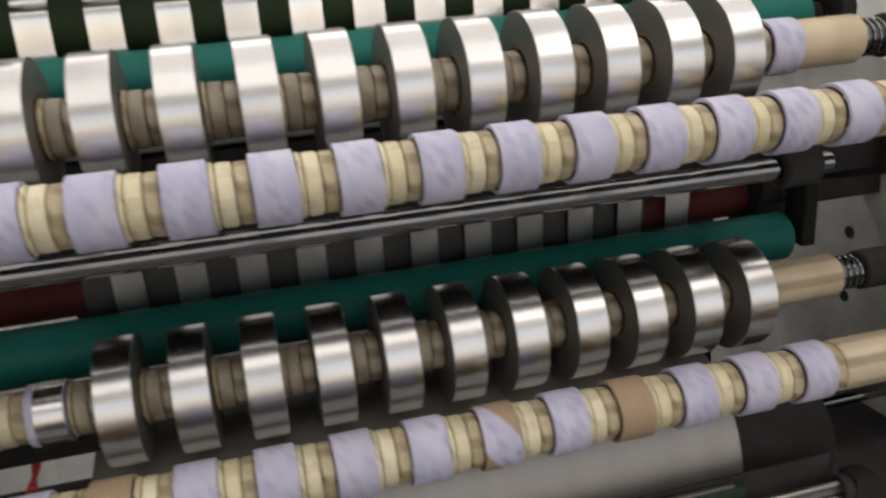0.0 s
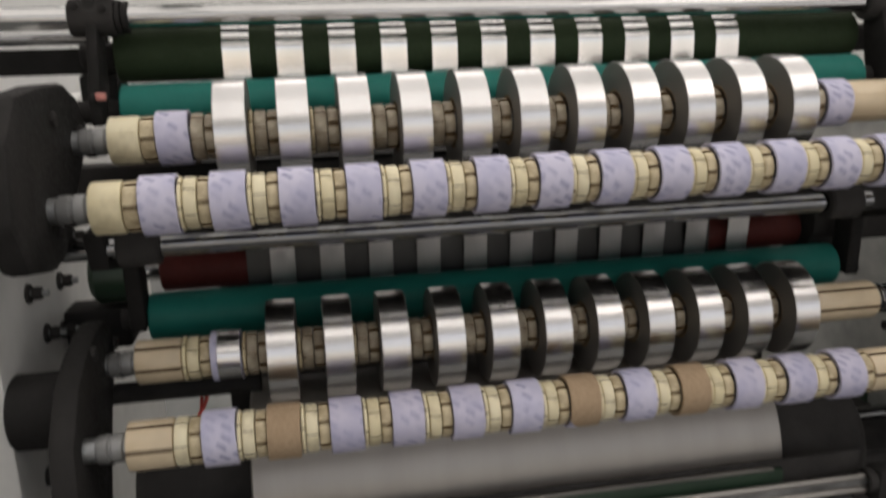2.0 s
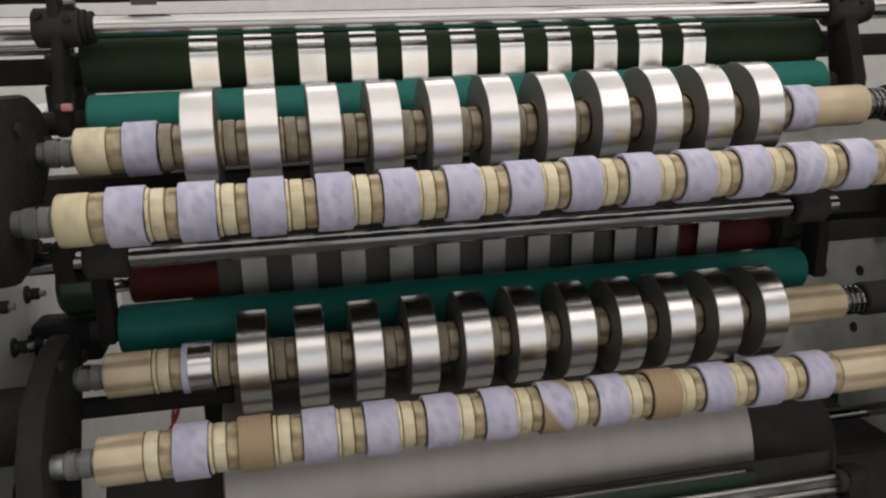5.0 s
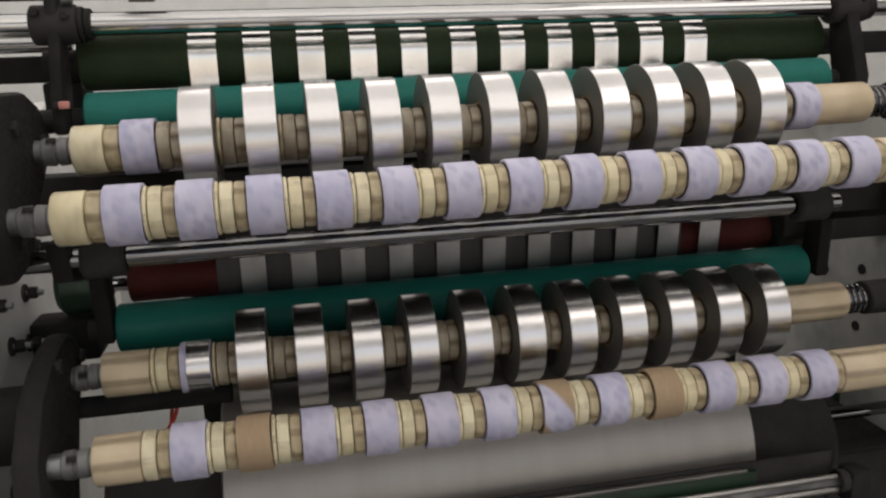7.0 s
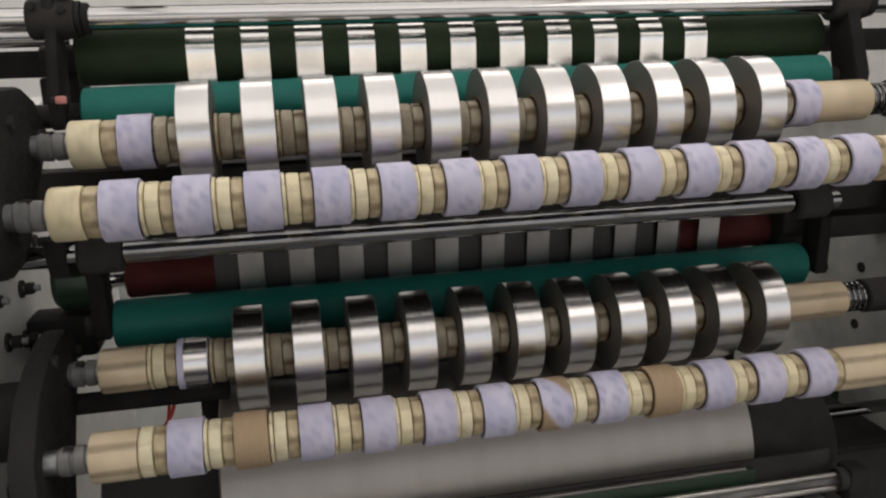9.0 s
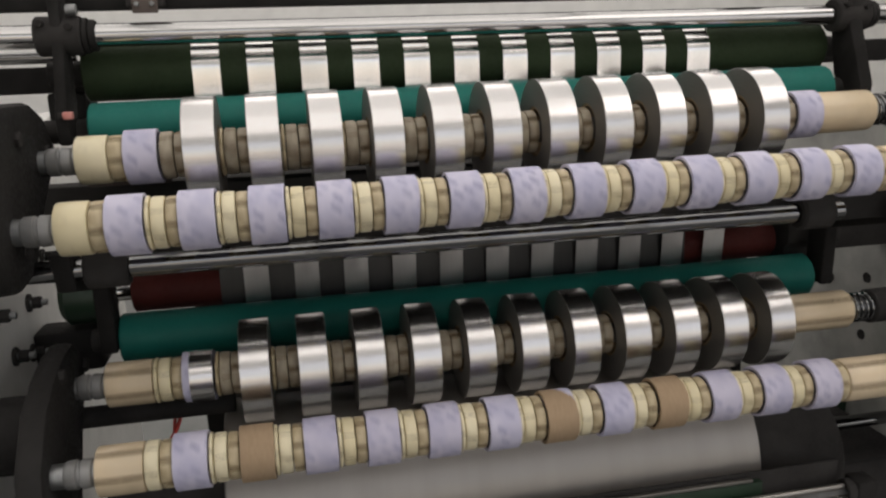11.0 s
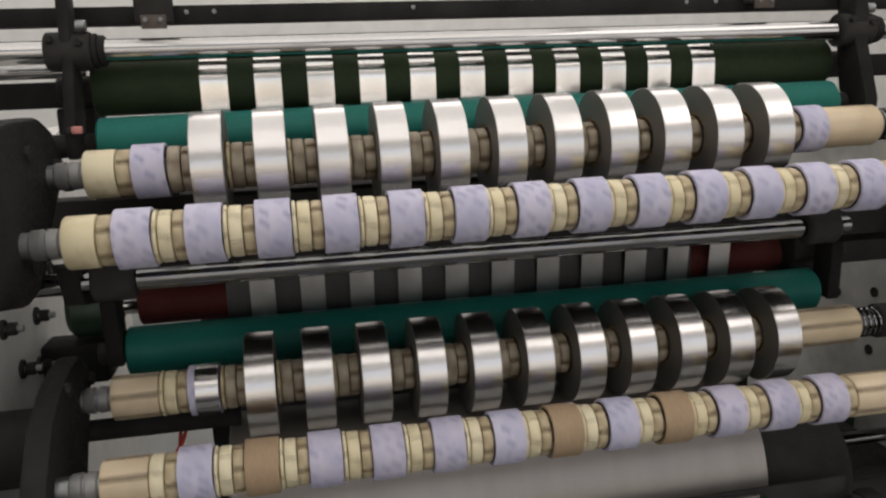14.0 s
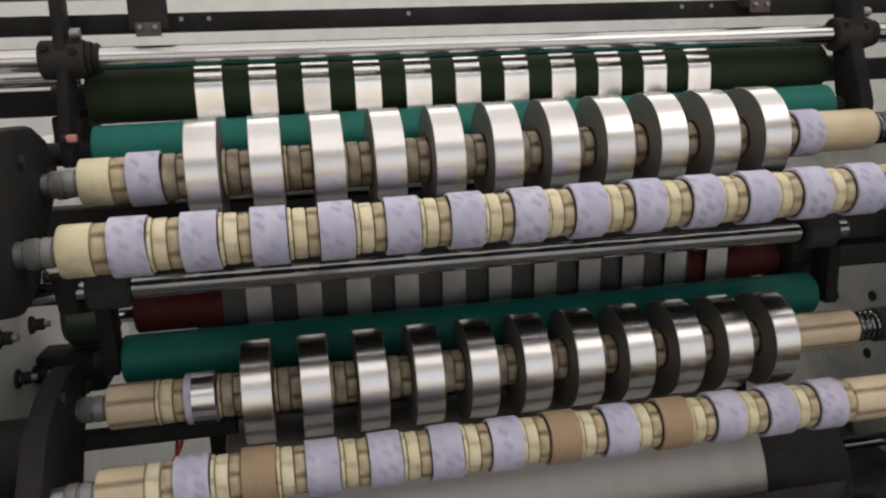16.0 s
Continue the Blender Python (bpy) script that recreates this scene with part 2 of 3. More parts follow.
def thing(name, label, category, at=(0, 0, 0), bm=None, material=None, group="", kind=""):
    ob = new(name, None if bm is None else mesh_of(name, bm, material))
    ob.location = at
    return tagged(ob, label, category, group, kind)


# ---- plan of the machine, metres ----
PITCH = 0.0925
UP_REAR, UP_FRONT = (1.022, 1.1735), (0.863, 1.097)
LOW_REAR, LOW_FRONT = (1.035, 0.8055), (0.858, 0.743)
R_CORE, R_RING, R_ROLL, W_CORE, W_ROLL = 0.0415, 0.0365, 0.0865, 0.0485, 0.0470
LEFT, RIGHT = -0.62, 1.18
# the upper shafts rise slightly towards the far end: pivot along x, slope
LEAN = {UP_REAR: (-0.25, 0.0105), UP_FRONT: (-0.37, 0.0058), LOW_REAR: (0, 0), LOW_FRONT: (0, 0)}


def on_shaft(axis, x, turn):
    pivot, slope = LEAN[axis]
    return Matrix.Translation((pivot, *axis)) @ Matrix.Rotation(-slope, 4, "Y") @ pose(x - pivot, 0, 0, turn)


spinning = []

# ---- hall ----
def wall(name, bm, mat, label):
    return thing(name, label, "wall", bm=bm, material=mat, kind="structure")


tagged(new("floor", mesh_of("floor", box(-4.2, 5.2, -2.8, 5.2, -0.1, 0, 0), M["floor"])), "grey epoxy factory floor with a soft sheen", "floor", kind="structure")
tagged(new("ceiling", mesh_of("ceiling", box(-4.2, 5.2, -2.8, 5.2, 3.8, 3.9, 0), M["ceiling"])), "plain pale grey factory ceiling", "ceiling", kind="structure")
wall("wall_north", box(-4.2, 5.2, 5.0, 5.2, 0, 3.8, 0), M["wall"], "white painted factory wall behind the machine")
DAY = 9.6
wall("wall_west", box(-4.2, -4.0, -2.6, 5.0, 0, 3.8, 0), M["wall"], "white painted factory side wall")
wall("wall_east", box(5.0, 5.2, -2.6, 5.0, 0, 3.8, 0), M["wall"], "white painted factory side wall")
SOUTH = -2.6
WINDOWS = [(-2.0, 0.0), (0.06, 2.06), (2.12, 4.12)]
W_LOW, W_HIGH = 0.15, 2.6
edges = [-4.2] + [v for w in WINDOWS for v in w] + [5.2]
south = [box(-4.2, 5.2, SOUTH - 0.2, SOUTH, 0, W_LOW, 0), box(-4.2, 5.2, SOUTH - 0.2, SOUTH, W_HIGH, 3.8, 0)]
south += [box(a, b, SOUTH - 0.2, SOUTH, W_LOW, W_HIGH, 0) for a, b in zip(edges[::2], edges[1::2])]
wall("wall_south", joined(*south), M["wall"], "white painted factory wall with windows across the aisle")
for q, (a, b) in enumerate(WINDOWS):
    win = thing("window_%d" % (q + 1), "tall white-framed factory window in daylight", "window", (0, SOUTH - 0.1, 0), kind="structure")
    part("window_frame", joined(box(a, a + 0.05, -0.03, 0.03, W_LOW, W_HIGH), box(b - 0.05, b, -0.03, 0.03, W_LOW, W_HIGH), box(a + 0.05, b - 0.05, -0.03, 0.03, W_LOW, W_LOW + 0.05), box(a + 0.05, b - 0.05, -0.03, 0.03, W_HIGH - 0.05, W_HIGH), box((a + b) / 2 - 0.025, (a + b) / 2 + 0.025, -0.028, 0.028, W_LOW + 0.05, W_HIGH - 0.05)), M["wall"], win)
    area_light("daylight", pose((a + b) / 2, SOUTH - 0.14, (W_LOW + W_HIGH) / 2, 90, 0, 0), b - a - 0.1, W_HIGH - W_LOW - 0.1, DAY * (0.75, 1.0, 1.15)[q], (1.0, 0.925, 0.915))

glow = bpy.data.materials.new("lamp_diffuser")
glow.use_nodes = True
glow.node_tree.nodes["Principled BSDF"].inputs["Emission Color"].default_value = (1, 0.97, 0.92, 1)
glow.node_tree.nodes["Principled BSDF"].inputs["Emission Strength"].default_value = 0.45


def ceiling_lamp(x, y, power):
    lamp = thing("ceiling_light", "white rectangular ceiling panel light, switched on", "light", (x, y, 3.8), group="ceiling lights of the hall")
    part("housing", box(-0.98, 0.98, -0.345, 0.345, -0.07, 0.0), M["wall"], lamp)
    part("diffuser", box(-0.96, 0.96, -0.335, 0.335, -0.085, -0.0702, 0), glow, lamp)
    area_light("lamp", pose(x, y, 3.70), 1.9, 0.66, power, (1, 0.92, 0.882))


LAMP = 3.8
for lx, k in ((-1.7, 0.75), (0.3, 0.8), (2.3, 1.6)):
    for ly in (-2.1, -1.4, -0.7, 0.0):
        ceiling_lamp(lx, ly, LAMP * k)
    for ly in (0.7, 1.4, 2.1):
        ceiling_lamp(lx, ly, LAMP * 0.45)
    for ly in (2.8, 3.5, 4.2):
        ceiling_lamp(lx, ly, LAMP * 1.7)

# ---- machine frame ----
def bolt(parent, x, y, z, side, stud=True):
    b = part("bolt", rod(0.008, 0.024, 0.0115, 0.0015, 6), M["black_matt"], parent, "dark hex bolt", pose(x, y, z, 0, 0, 0 if side > 0 else 180))
    if stud:
        part("washer", rod(-0.001, 0.005, 0.017, 0.001, 20), M["black_matt"], b)
        part("stud", rod(0.0, 0.034, 0.006, 0.001, 16), M["steel"], b)
    return b


def side_frame(name, x0, x1, inner, side, spots, mat):
    fr = thing(name, "light grey painted steel side frame plate with dark bolts", "machine frame", (0, 0, 0))
    part("plate", slab([(0.95, 0), (2.1, 0), (2.1, 1.22), (1.62, 1.22), (1.35, 1.16), (0.95, 1.02)], x0, x1, 0.004), mat, fr)
    for y, z in spots:
        if side > 0:
            bolt(fr, inner, y, z, side)
        else:
            part("bore_plug", rod(-0.003, 0.001, 0.012, 0.0005, 24), M["black_matt"], fr, "black plug in a bore", pose(inner, y, z))
    return fr


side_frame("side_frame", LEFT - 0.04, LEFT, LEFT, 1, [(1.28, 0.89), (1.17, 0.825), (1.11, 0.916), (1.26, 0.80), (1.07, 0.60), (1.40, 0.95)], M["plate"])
side_frame("side_frame", RIGHT, RIGHT + 0.04, RIGHT, -1, [(1.432, 0.743), (1.31, 0.632), (1.307, 0.773), (1.338, 1.065), (1.323, 0.928), (1.45, 0.80)], M["plate_dark"])
# added black panel that stands in for the unlit inside behind the rolls
back = thing("rear_cover", "black panel added at the rear for the machine's dark inside", "machine cover", bm=box(-0.36, 1.02, 1.55, 1.57, 0.0, 1.2, 0.002), material=M["black_matt"])

ARM = [(0.80, 1.255), (0.90, 1.262), (1.016, 1.261), (1.077, 1.238), (1.118, 1.19), (1.10, 1.155), (1.02, 1.10), (0.94, 1.022), (0.865, 1.012), (0.76, 1.035), (0.72, 1.10), (0.74, 1.20)]


def turret_arm(outline, dy, dz, x0, x1, face, side):
    arm = thing("turret_arm", "thick black cast turret arm carrying two winding shafts", "machine arm", group="turret arms")
    part("plate", slab(outline, x0, x1, 0.012), M["black"], arm)
    for y, z in ((0.93, 1.215), (1.06, 1.185), (0.90, 1.06)):
        bolt(arm, face - side * 0.018, y + dy, z + dz, side, False)
    part("axle", rod(min(x0, x1) - 0.09 if side > 0 else x1, x0 if side > 0 else max(x0, x1) + 0.09, 0.06, 0.004), M["black"], arm, "", pose(0, 0.95 + dy, 1.12 + dz))
    return arm


ARM_LOW = [(1.0, 0.876), (1.06, 0.878), (1.105, 0.842), (1.10, 0.79), (1.055, 0.745), (1.0, 0.66), (0.95, 0.56), (0.80, 0.56), (0.80, 0.68), (0.815, 0.766), (0.88, 0.836), (0.94, 0.862)]
for outline, dy, dz in ((ARM, 0, 0), (ARM_LOW, 0.035, -0.362)):
    turret_arm(outline, dy, dz, -0.53, -0.49, -0.49, 1)
    turret_arm(outline, dy, dz, 1.15, 1.176, 1.15, -1)

# ---- rollers and bars ----
def roller(name, label, mat, x0, x1, y, z, r, stub=0.05, end="black_matt"):
    ro = thing(name, label, "roller", (0, y, z))
    part("sleeve", rod(x0, x1, r, 0.003, 96), mat, ro)
    part("journal", rod(x0 - stub, x0 + 0.001, r * 0.45, 0.002), M[end], ro)
    part("journal", rod(x1 - 0.001, x1 + stub, r * 0.45, 0.002), M[end], ro)
    return ro


roller("lay_on_roller", "teal rubber lay-on roller pressed against the foil rolls", M["teal"], -0.437, 0.905, 1.145, 1.211, 0.043, 0.09).matrix_world = Matrix.Translation((-0.25, 1.145, 1.211)) @ Matrix.Rotation(-0.0095, 4, "Y") @ Matrix.Translation((0.25, 0, 0))
roller("lay_on_roller", "teal rubber lay-on roller pressed against the foil rolls", M["teal"], -0.436, 0.900, 1.158, 0.844, 0.043)
roller("guide_roller", "dark green rubber guide roller under the slit foil strips", M["green"], -0.452, 0.937, 1.225, 1.300, 0.048, 0.06)
roller("guide_roller", "brown-red rubber guide roller behind the foil strips", M["red"], -0.428, 0.88, 1.262, 0.902, 0.040, 0.03, "chrome")


def bar(name, label, x0, x1, y, z, r, mat):
    return thing(name, label, "bar", (0, y, z), rod(x0, x1, r, 0.002, 48), mat)


bar("cross_bar", "polished chrome round cross bar above the guide roller", LEFT, RIGHT, 1.150, 1.359, 0.0185, M["chrome"])
bar("cross_bar", "thin polished chrome round bar below the paper cores", -0.56, 0.80, 0.930, 1.0250, 0.0160, M["bar_steel"])
beam = thing("sensor_beam", "black square steel beam with two sensor clamps", "beam", (0, 1.2, 1.42))
part("tube", box(LEFT, RIGHT, -0.02, 0.02, -0.019, 0.011, 0.003), M["black"], beam)
for x in (-0.285, -0.24, 0.1, 0.62, 0.68):
    part("screw", rod(0, 0.004, 0.004, 0.001, 12), M["steel"], beam, "", pose(x, -0.019, 0.0, 0, 0, -90))
bar("cross_bar", "thin grey steel rail above the black beam", LEFT, RIGHT, 1.24, 1.468, 0.008, M["steel"])


def sensor(x, up=0.0):
    se = thing("sensor_clamp", "small black sensor clamp with a metal face under the beam", "sensor", (x, 1.175, 1.422 + up), group="sensor clamps on the beam")
    part("body", box(-0.03, 0.03, -0.02, 0.004, -0.02, 0.06), M["black_matt"], se)
    part("face", box(-0.02, 0.02, -0.026, -0.0205, -0.03, -0.008, 0.001), M["dusty"], se)
    part("screw", rod(0, 0.006, 0.004, 0.001, 12), M["steel"], se, "", pose(-0.012, -0.026, -0.016, 0, 0, -90))
    part("screw", rod(0, 0.006, 0.004, 0.001, 12), M["steel"], se, "", pose(0.012, -0.026, -0.016, 0, 0, -90))


sensor(-0.335)
sensor(0.764, 0.012)


def swing_arm(x, w):
    """Black arm that hangs from the chrome bar and holds the lay-on roller."""
    a = thing("swing_arm", "black steel swing arm clamped on the chrome bar", "machine arm", (x, 0, 0), group="swing arms of the lay-on roller")
    part("lever", slab([(1.13, 1.50), (1.17, 1.50), (1.18, 1.36), (1.16, 1.25), (1.13, 1.19), (1.085, 1.19), (1.08, 1.23), (1.12, 1.34)], -w / 2, w / 2, 0.004), M["black"], a)
    part("clamp", tube(-0.035, 0.035, 0.031, 0.0186, 0.003), M["black_matt"], a, "", pose(0, 1.15, 1.359))
    for x0, x1, rr in ((0.0355, 0.044, 0.028), (0.0445, 0.055, 0.025)):
        part("collar", tube(x0, x1, rr, 0.0187, 0.002, 40), M["black"], a, "", pose(0, 1.15, 1.359))
    for bx, bz in ((0.02, 0.0), (-0.022, 0.006)):
        part("bolt", rod(-0.006, 0.008, 0.0065, 0.001, 6), M["black_matt"], a, "", pose(bx, 1.122, 1.372 + bz, 0, 0, -90))
    part("screw", rod(-0.008, 0.008, 0.009, 0.001, 16), M["steel"], a, "", pose(0.024, 1.135, 1.398))


swing_arm(-0.468, 0.018)
swing_arm(0.952, 0.028)


def low_arm(x, clamp_x):
    """Black bracket between the thin chrome bar and the lower lay-on roller."""
    a = thing("lever_bracket", "black steel lever bracket holding the thin chrome bar", "machine bracket", (x, 0, 0), group="lever brackets")
    part("lever", slab([(0.90, 1.055), (0.97, 1.055), (1.16, 0.99), (1.17, 0.84), (1.115, 0.83), (1.11, 0.95), (0.92, 0.995)], -0.014, 0.014, 0.004), M["black"], a)
    part("clamp", tube(-0.03, 0.03, 0.029, 0.0161, 0.004), M["black_matt"], a, "", pose(clamp_x - x, 0.93, 1.025))
    part("link", box(min(0, clamp_x - x), max(0, clamp_x - x), 0.955, 0.985, 1.0, 1.05), M["black"], a)


low_arm(-0.452, -0.395)
low_arm(0.925, 0.745)
end_block = thing("bearing_block", "black bearing block at the end of the red roller", "bearing block", (0.885, 0, 0))
part("body", slab([(1.19, 0.985), (1.30, 0.985), (1.30, 0.84), (1.205, 0.84), (1.205, 0.89), (1.19, 0.90)], 0.0, 0.125, 0.006), M["black_matt"], end_block)
part("mount", box(0.12, RIGHT - 0.885, 1.235, 1.285, 0.87, 0.95), M["black_matt"], end_block)

for x0, x1 in ((LEFT - 0.3, -0.47), (0.98, RIGHT + 0.3)):
    tagged(new("support_tube", mesh_of("support_tube", box(x0, x1, 1.28, 1.32, 1.268, 1.314, 0.004), M["black"])), "black square steel support tube", "beam")
bar("cross_bar", "short grey steel rod beside the swing arm", LEFT - 0.3, -0.47, 1.25, 1.329, 0.010, M["bar_steel"])

# ---- winding shafts ----
def pad_ring(name, x0, x1, r, pads, gap, depth, mats, first=0.0):
    """A ring cut into pads by lengthwise grooves of the angle gap, in degrees."""
    bm = bmesh.new()
    cuts = []
    for q in range(pads):
        a = first + 360 * q / pads
        cuts += [(a, 1), (a + gap * 0.25, 2), (a + gap * 0.75, 2), (a + gap, 0)]
        fill = 360 / pads - gap
        steps = max(2, int(fill / 8))
        cuts += [(a + gap + fill * v / steps, 0) for v in range(1, steps)]
    n = len(cuts)
    rows = []
    for x, dr in ((x0, None), (x0, -0.003), (x0 + 0.0008, -0.0012), (x0 + 0.003, 0), (x1 - 0.003, 0), (x1 - 0.0008, -0.0012), (x1, -0.003), (x1, None)):
        row = []
        for a, k in cuts:
            rr = 0.02 if dr is None else r + dr - (depth if k == 2 else 0)
            row.append(bm.verts.new((x, rr * math.cos(radians(a)), rr * math.sin(radians(a)))))
        rows.append(row)
    for q, (a, b) in enumerate(zip(rows, rows[1:])):
        for i in range(n):
            j = (i + 1) % n
            fc = bm.faces.new((a[i], a[j], b[j], b[i]))
            if 1 <= q <= 5 and (cuts[i][1] == 2 or cuts[j][1] == 2):
                fc.material_index = 1
    bmesh.ops.recalc_face_normals(bm, faces=bm.faces)
    return mesh_of(name, bm, mats, 30)


NYLON = [M["nylon"], M["nylon_dark"]]
EDGE_RING = pad_ring("edge_ring", 0, 0.0065, R_RING + 0.001, 6, 4, 0.002, NYLON)
TAN = [M["nylon_tan"], M["nylon_dark"]]
SHADED = [M["nylon_shaded"], M["nylon_dark"]]
RING_PLAIN = pad_ring("friction_ring", 0, 0.0195, R_RING - 0.0004, 6, 2.5, 0.0012, NYLON)
RING_POCKET = pad_ring("friction_ring", 0, 0.0175, R_RING - 0.0014, 6, 9, 0.0028, TAN, 13)
EDGE_TAN = pad_ring("edge_ring", 0, 0.0065, R_RING + 0.001, 6, 4, 0.002, TAN)
PLAIN_SHADED = pad_ring("friction_ring", 0, 0.0195, R_RING - 0.0004, 6, 3, 0.0014, SHADED)
POCKET_SHADED = pad_ring("friction_ring", 0, 0.0175, R_RING - 0.0014, 6, 13, 0.0032, SHADED, 13)
CORE_MESH = {k: mesh_of("paper_core", tube(0, W_CORE, R_CORE, R_RING + 0.0004, 0.0006, 72), M[k]) for k in ("core", "core_plain", "core_patch", "kraft")}
# the cut ends of the paper are not quite square
for q, me in enumerate(CORE_MESH.values()):
    for v in me.vertices:
        a = math.atan2(v.co.z, v.co.y)
        lean = 0.0009 * math.sin(a + q) + 0.0005 * math.sin(3 * a + 2 * q)
        v.co.x += lean if v.co.x > W_CORE / 2 else 0.6 * lean


def winding_shaft(axis, label, x_left, x_right, first, gaps, offset, slots, worn=False):
    """The spinning shaft: axle, end sleeves, and pairs of rings in the gaps between the cores. worn: rings past the
    first gap are darkened as if shaded by the rolls.
    """
    sh = thing("winding_shaft", label, "shaft", (0, *axis), group="winding shafts")
    part("axle", rod(-0.50, 1.15, 0.018, 0.002), M["steel"], sh, "dull steel axle")
    cp = part("coupling", lathe([(x_left - 0.046, 0), (x_left - 0.046, 0.0165), (x_left - 0.042, 0.0205), (x_left - 0.028, 0.0215), (x_left - 0.026, 0.0185), (x_left - 0.023, 0.0185), (x_left - 0.021, 0.0215), (x_left - 0.008, 0.0205), (x_left - 0.006, 0.0185), (x_left - 0.006, 0)], 32), M["worn"], sh, "grey worn steel coupling")
    part("jaw", joined(box(x_left - 0.052, x_left - 0.044, -0.007, 0.007, 0.006, 0.0155, 0.001), box(x_left - 0.052, x_left - 0.044, -0.007, 0.007, -0.0155, -0.006, 0.001)), M["steel"], cp)
    part("key", box(x_left - 0.036, x_left - 0.022, -0.006, 0.006, 0.0195, 0.0225, 0.001), M["black_matt"], cp)
    for x0, x1 in ((x_left, first), (x_right[0], x_right[1])):
        part("end_sleeve", pad_ring("end_sleeve", x0, x1 - 0.0005, R_RING, 6, 9 if slots else 2, 0.003 if slots else 0.0008, [M["brass" if slots or x0 > 0 else "nylon"], M["slot" if slots else "brass" if x0 > 0 else "nylon"]]), None, sh, "tan slotted end sleeve" if slots else "cream end sleeve")
    part("spring", spring_mesh(), M["bar_steel"], sh, "coiled steel spring", pose(x_right[1] + 0.003, 0, 0))
    part("collar", rod(x_right[1] + 0.05, 1.148, 0.033, 0.003), M["black_matt"], sh, "black collar")
    for i, (a, b) in enumerate(gaps):
        shaded = worn and i > 0
        pieces = [(PLAIN_SHADED, 0.0195), (POCKET_SHADED, 0.0175)] if shaded else [(RING_PLAIN, 0.0195), (RING_POCKET, 0.0175)]
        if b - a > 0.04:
            pieces = [(EDGE_TAN if shaded else EDGE_RING, 0.0065)] + pieces
        elif b - a < 0.03:
            pieces = pieces[1:]
        k = (b - a) / sum(w + 0.0014 for _, w in pieces)
        x = a
        for q, (me, w) in enumerate(pieces):
            part("friction_ring", me, None, sh, "", Matrix.Translation((x + 0.0007, 0, 0)) @ pose(0, 0, 0, (i * 23 + q * 17) % 60) @ Matrix.Diagonal((k, 1, 1, 1)))
            x += (w + 0.0014) * k
    spinning.append((sh, 0, axis, offset))
    return sh


_spring = []


def spring_mesh():
    if not _spring:
        bm = bmesh.new()
        turns, seg, r, wire = 4, 24, 0.026, 0.003
        prev = None
        for i in range(turns * seg + 1):
            a = 2 * math.pi * i / seg
            x = 0.045 * i / (turns * seg)
            cur = [bm.verts.new((x + wire * math.sin(b), (r + wire * math.cos(b)) * math.cos(a), (r + wire * math.cos(b)) * math.sin(a))) for b in [2 * math.pi * j / 8 for j in range(8)]]
            if prev:
                for j in range(8):
                    bm.faces.new((prev[j], prev[(j + 1) % 8], cur[(j + 1) % 8], cur[j]))
            prev = cur
        bmesh.ops.recalc_face_normals(bm, faces=bm.faces)
        _spring.append(mesh_of("spring", bm, M["bar_steel"]))
    return _spring[0]


def core(x, axis, kind, label, group, offset):
    c = new("paper_core", CORE_MESH[kind])
    tagged(c, label, "paper core", group)
    spinning.append((c, x, axis, offset))
    c.location = (x, *axis)
    return c


LAV_LABEL = "lavender printed paper core tube on the winding shaft"
KRAFT_LABEL = "bare brown kraft paper core tube on the winding shaft"

# upper front shaft: thirteen paper cores
xs = [(i - 4) * PITCH for i in range(13)]
for i, x in enumerate(xs):
    core(x, UP_FRONT, "core", LAV_LABEL, "paper cores on the upper front shaft", i * 31)
gaps = [(-0.392, xs[0])] + [(a + W_CORE, b) for a, b in zip(xs, xs[1:])] + [(xs[-1] + W_CORE, xs[-1] + W_CORE + 0.02)]
winding_shaft(UP_FRONT, "cream winding shaft with friction rings and paper cores", -0.435, (xs[-1] + W_CORE + 0.02, 0.90), -0.392, gaps, 0, False)

# lower front shaft: twelve cores, three of them kraft
xs = [-0.322 + i * PITCH for i in range(12)]
for i, x in enumerate(xs):
    if i in (1, 8):
        core(x, LOW_FRONT, "kraft", KRAFT_LABEL, "paper cores on the lower front shaft", 0)
    elif i == 6:
        core(x, LOW_FRONT, "core_patch", "brown kraft paper core with a torn lavender remnant", "paper cores on the lower front shaft", 0)
    else:
        core(x, LOW_FRONT, "core_plain" if i in (2, 3, 4, 9, 10, 11) else "core", LAV_LABEL, "paper cores on the lower front shaft", i * 37)
gaps = [(-0.362, xs[0])] + [(a + W_CORE, b) for a, b in zip(xs, xs[1:])] + [(xs[-1] + W_CORE, xs[-1] + W_CORE + 0.02)]
winding_shaft(LOW_FRONT, "cream winding shaft with slotted ends and paper cores", -0.428, (xs[-1] + W_CORE + 0.02, 0.90), -0.362, gaps, 10, True)

# foil rolls on the rear shafts
ROLL = mesh_of("foil", lathe([(0, R_CORE), (0, R_ROLL - 0.0006), (0.0006, R_ROLL), (W_ROLL - 0.0006, R_ROLL), (W_ROLL, R_ROLL - 0.0006), (W_ROLL, R_CORE)], 128, True), [M["foil"], M["edge"]])
for p in ROLL.polygons:
    if abs(p.normal.x) > 0.9:
        p.material_index = 1
ROLL_CORE = mesh_of("core", tube(0.002, W_ROLL - 0.002, R_CORE - 0.0002, R_RING + 0.0004, 0.0006, 64), M["kraft"])


def foil_roll(x, axis, group, offset):
    r = thing("foil_roll", "narrow roll of bright aluminium foil wound on a paper core", "foil roll", (x, *axis), group=group)
    part("foil", ROLL, None, r)
    part("core", ROLL_CORE, None, r, "brown kraft paper core")
    spinning.append((r, x, axis, offset))


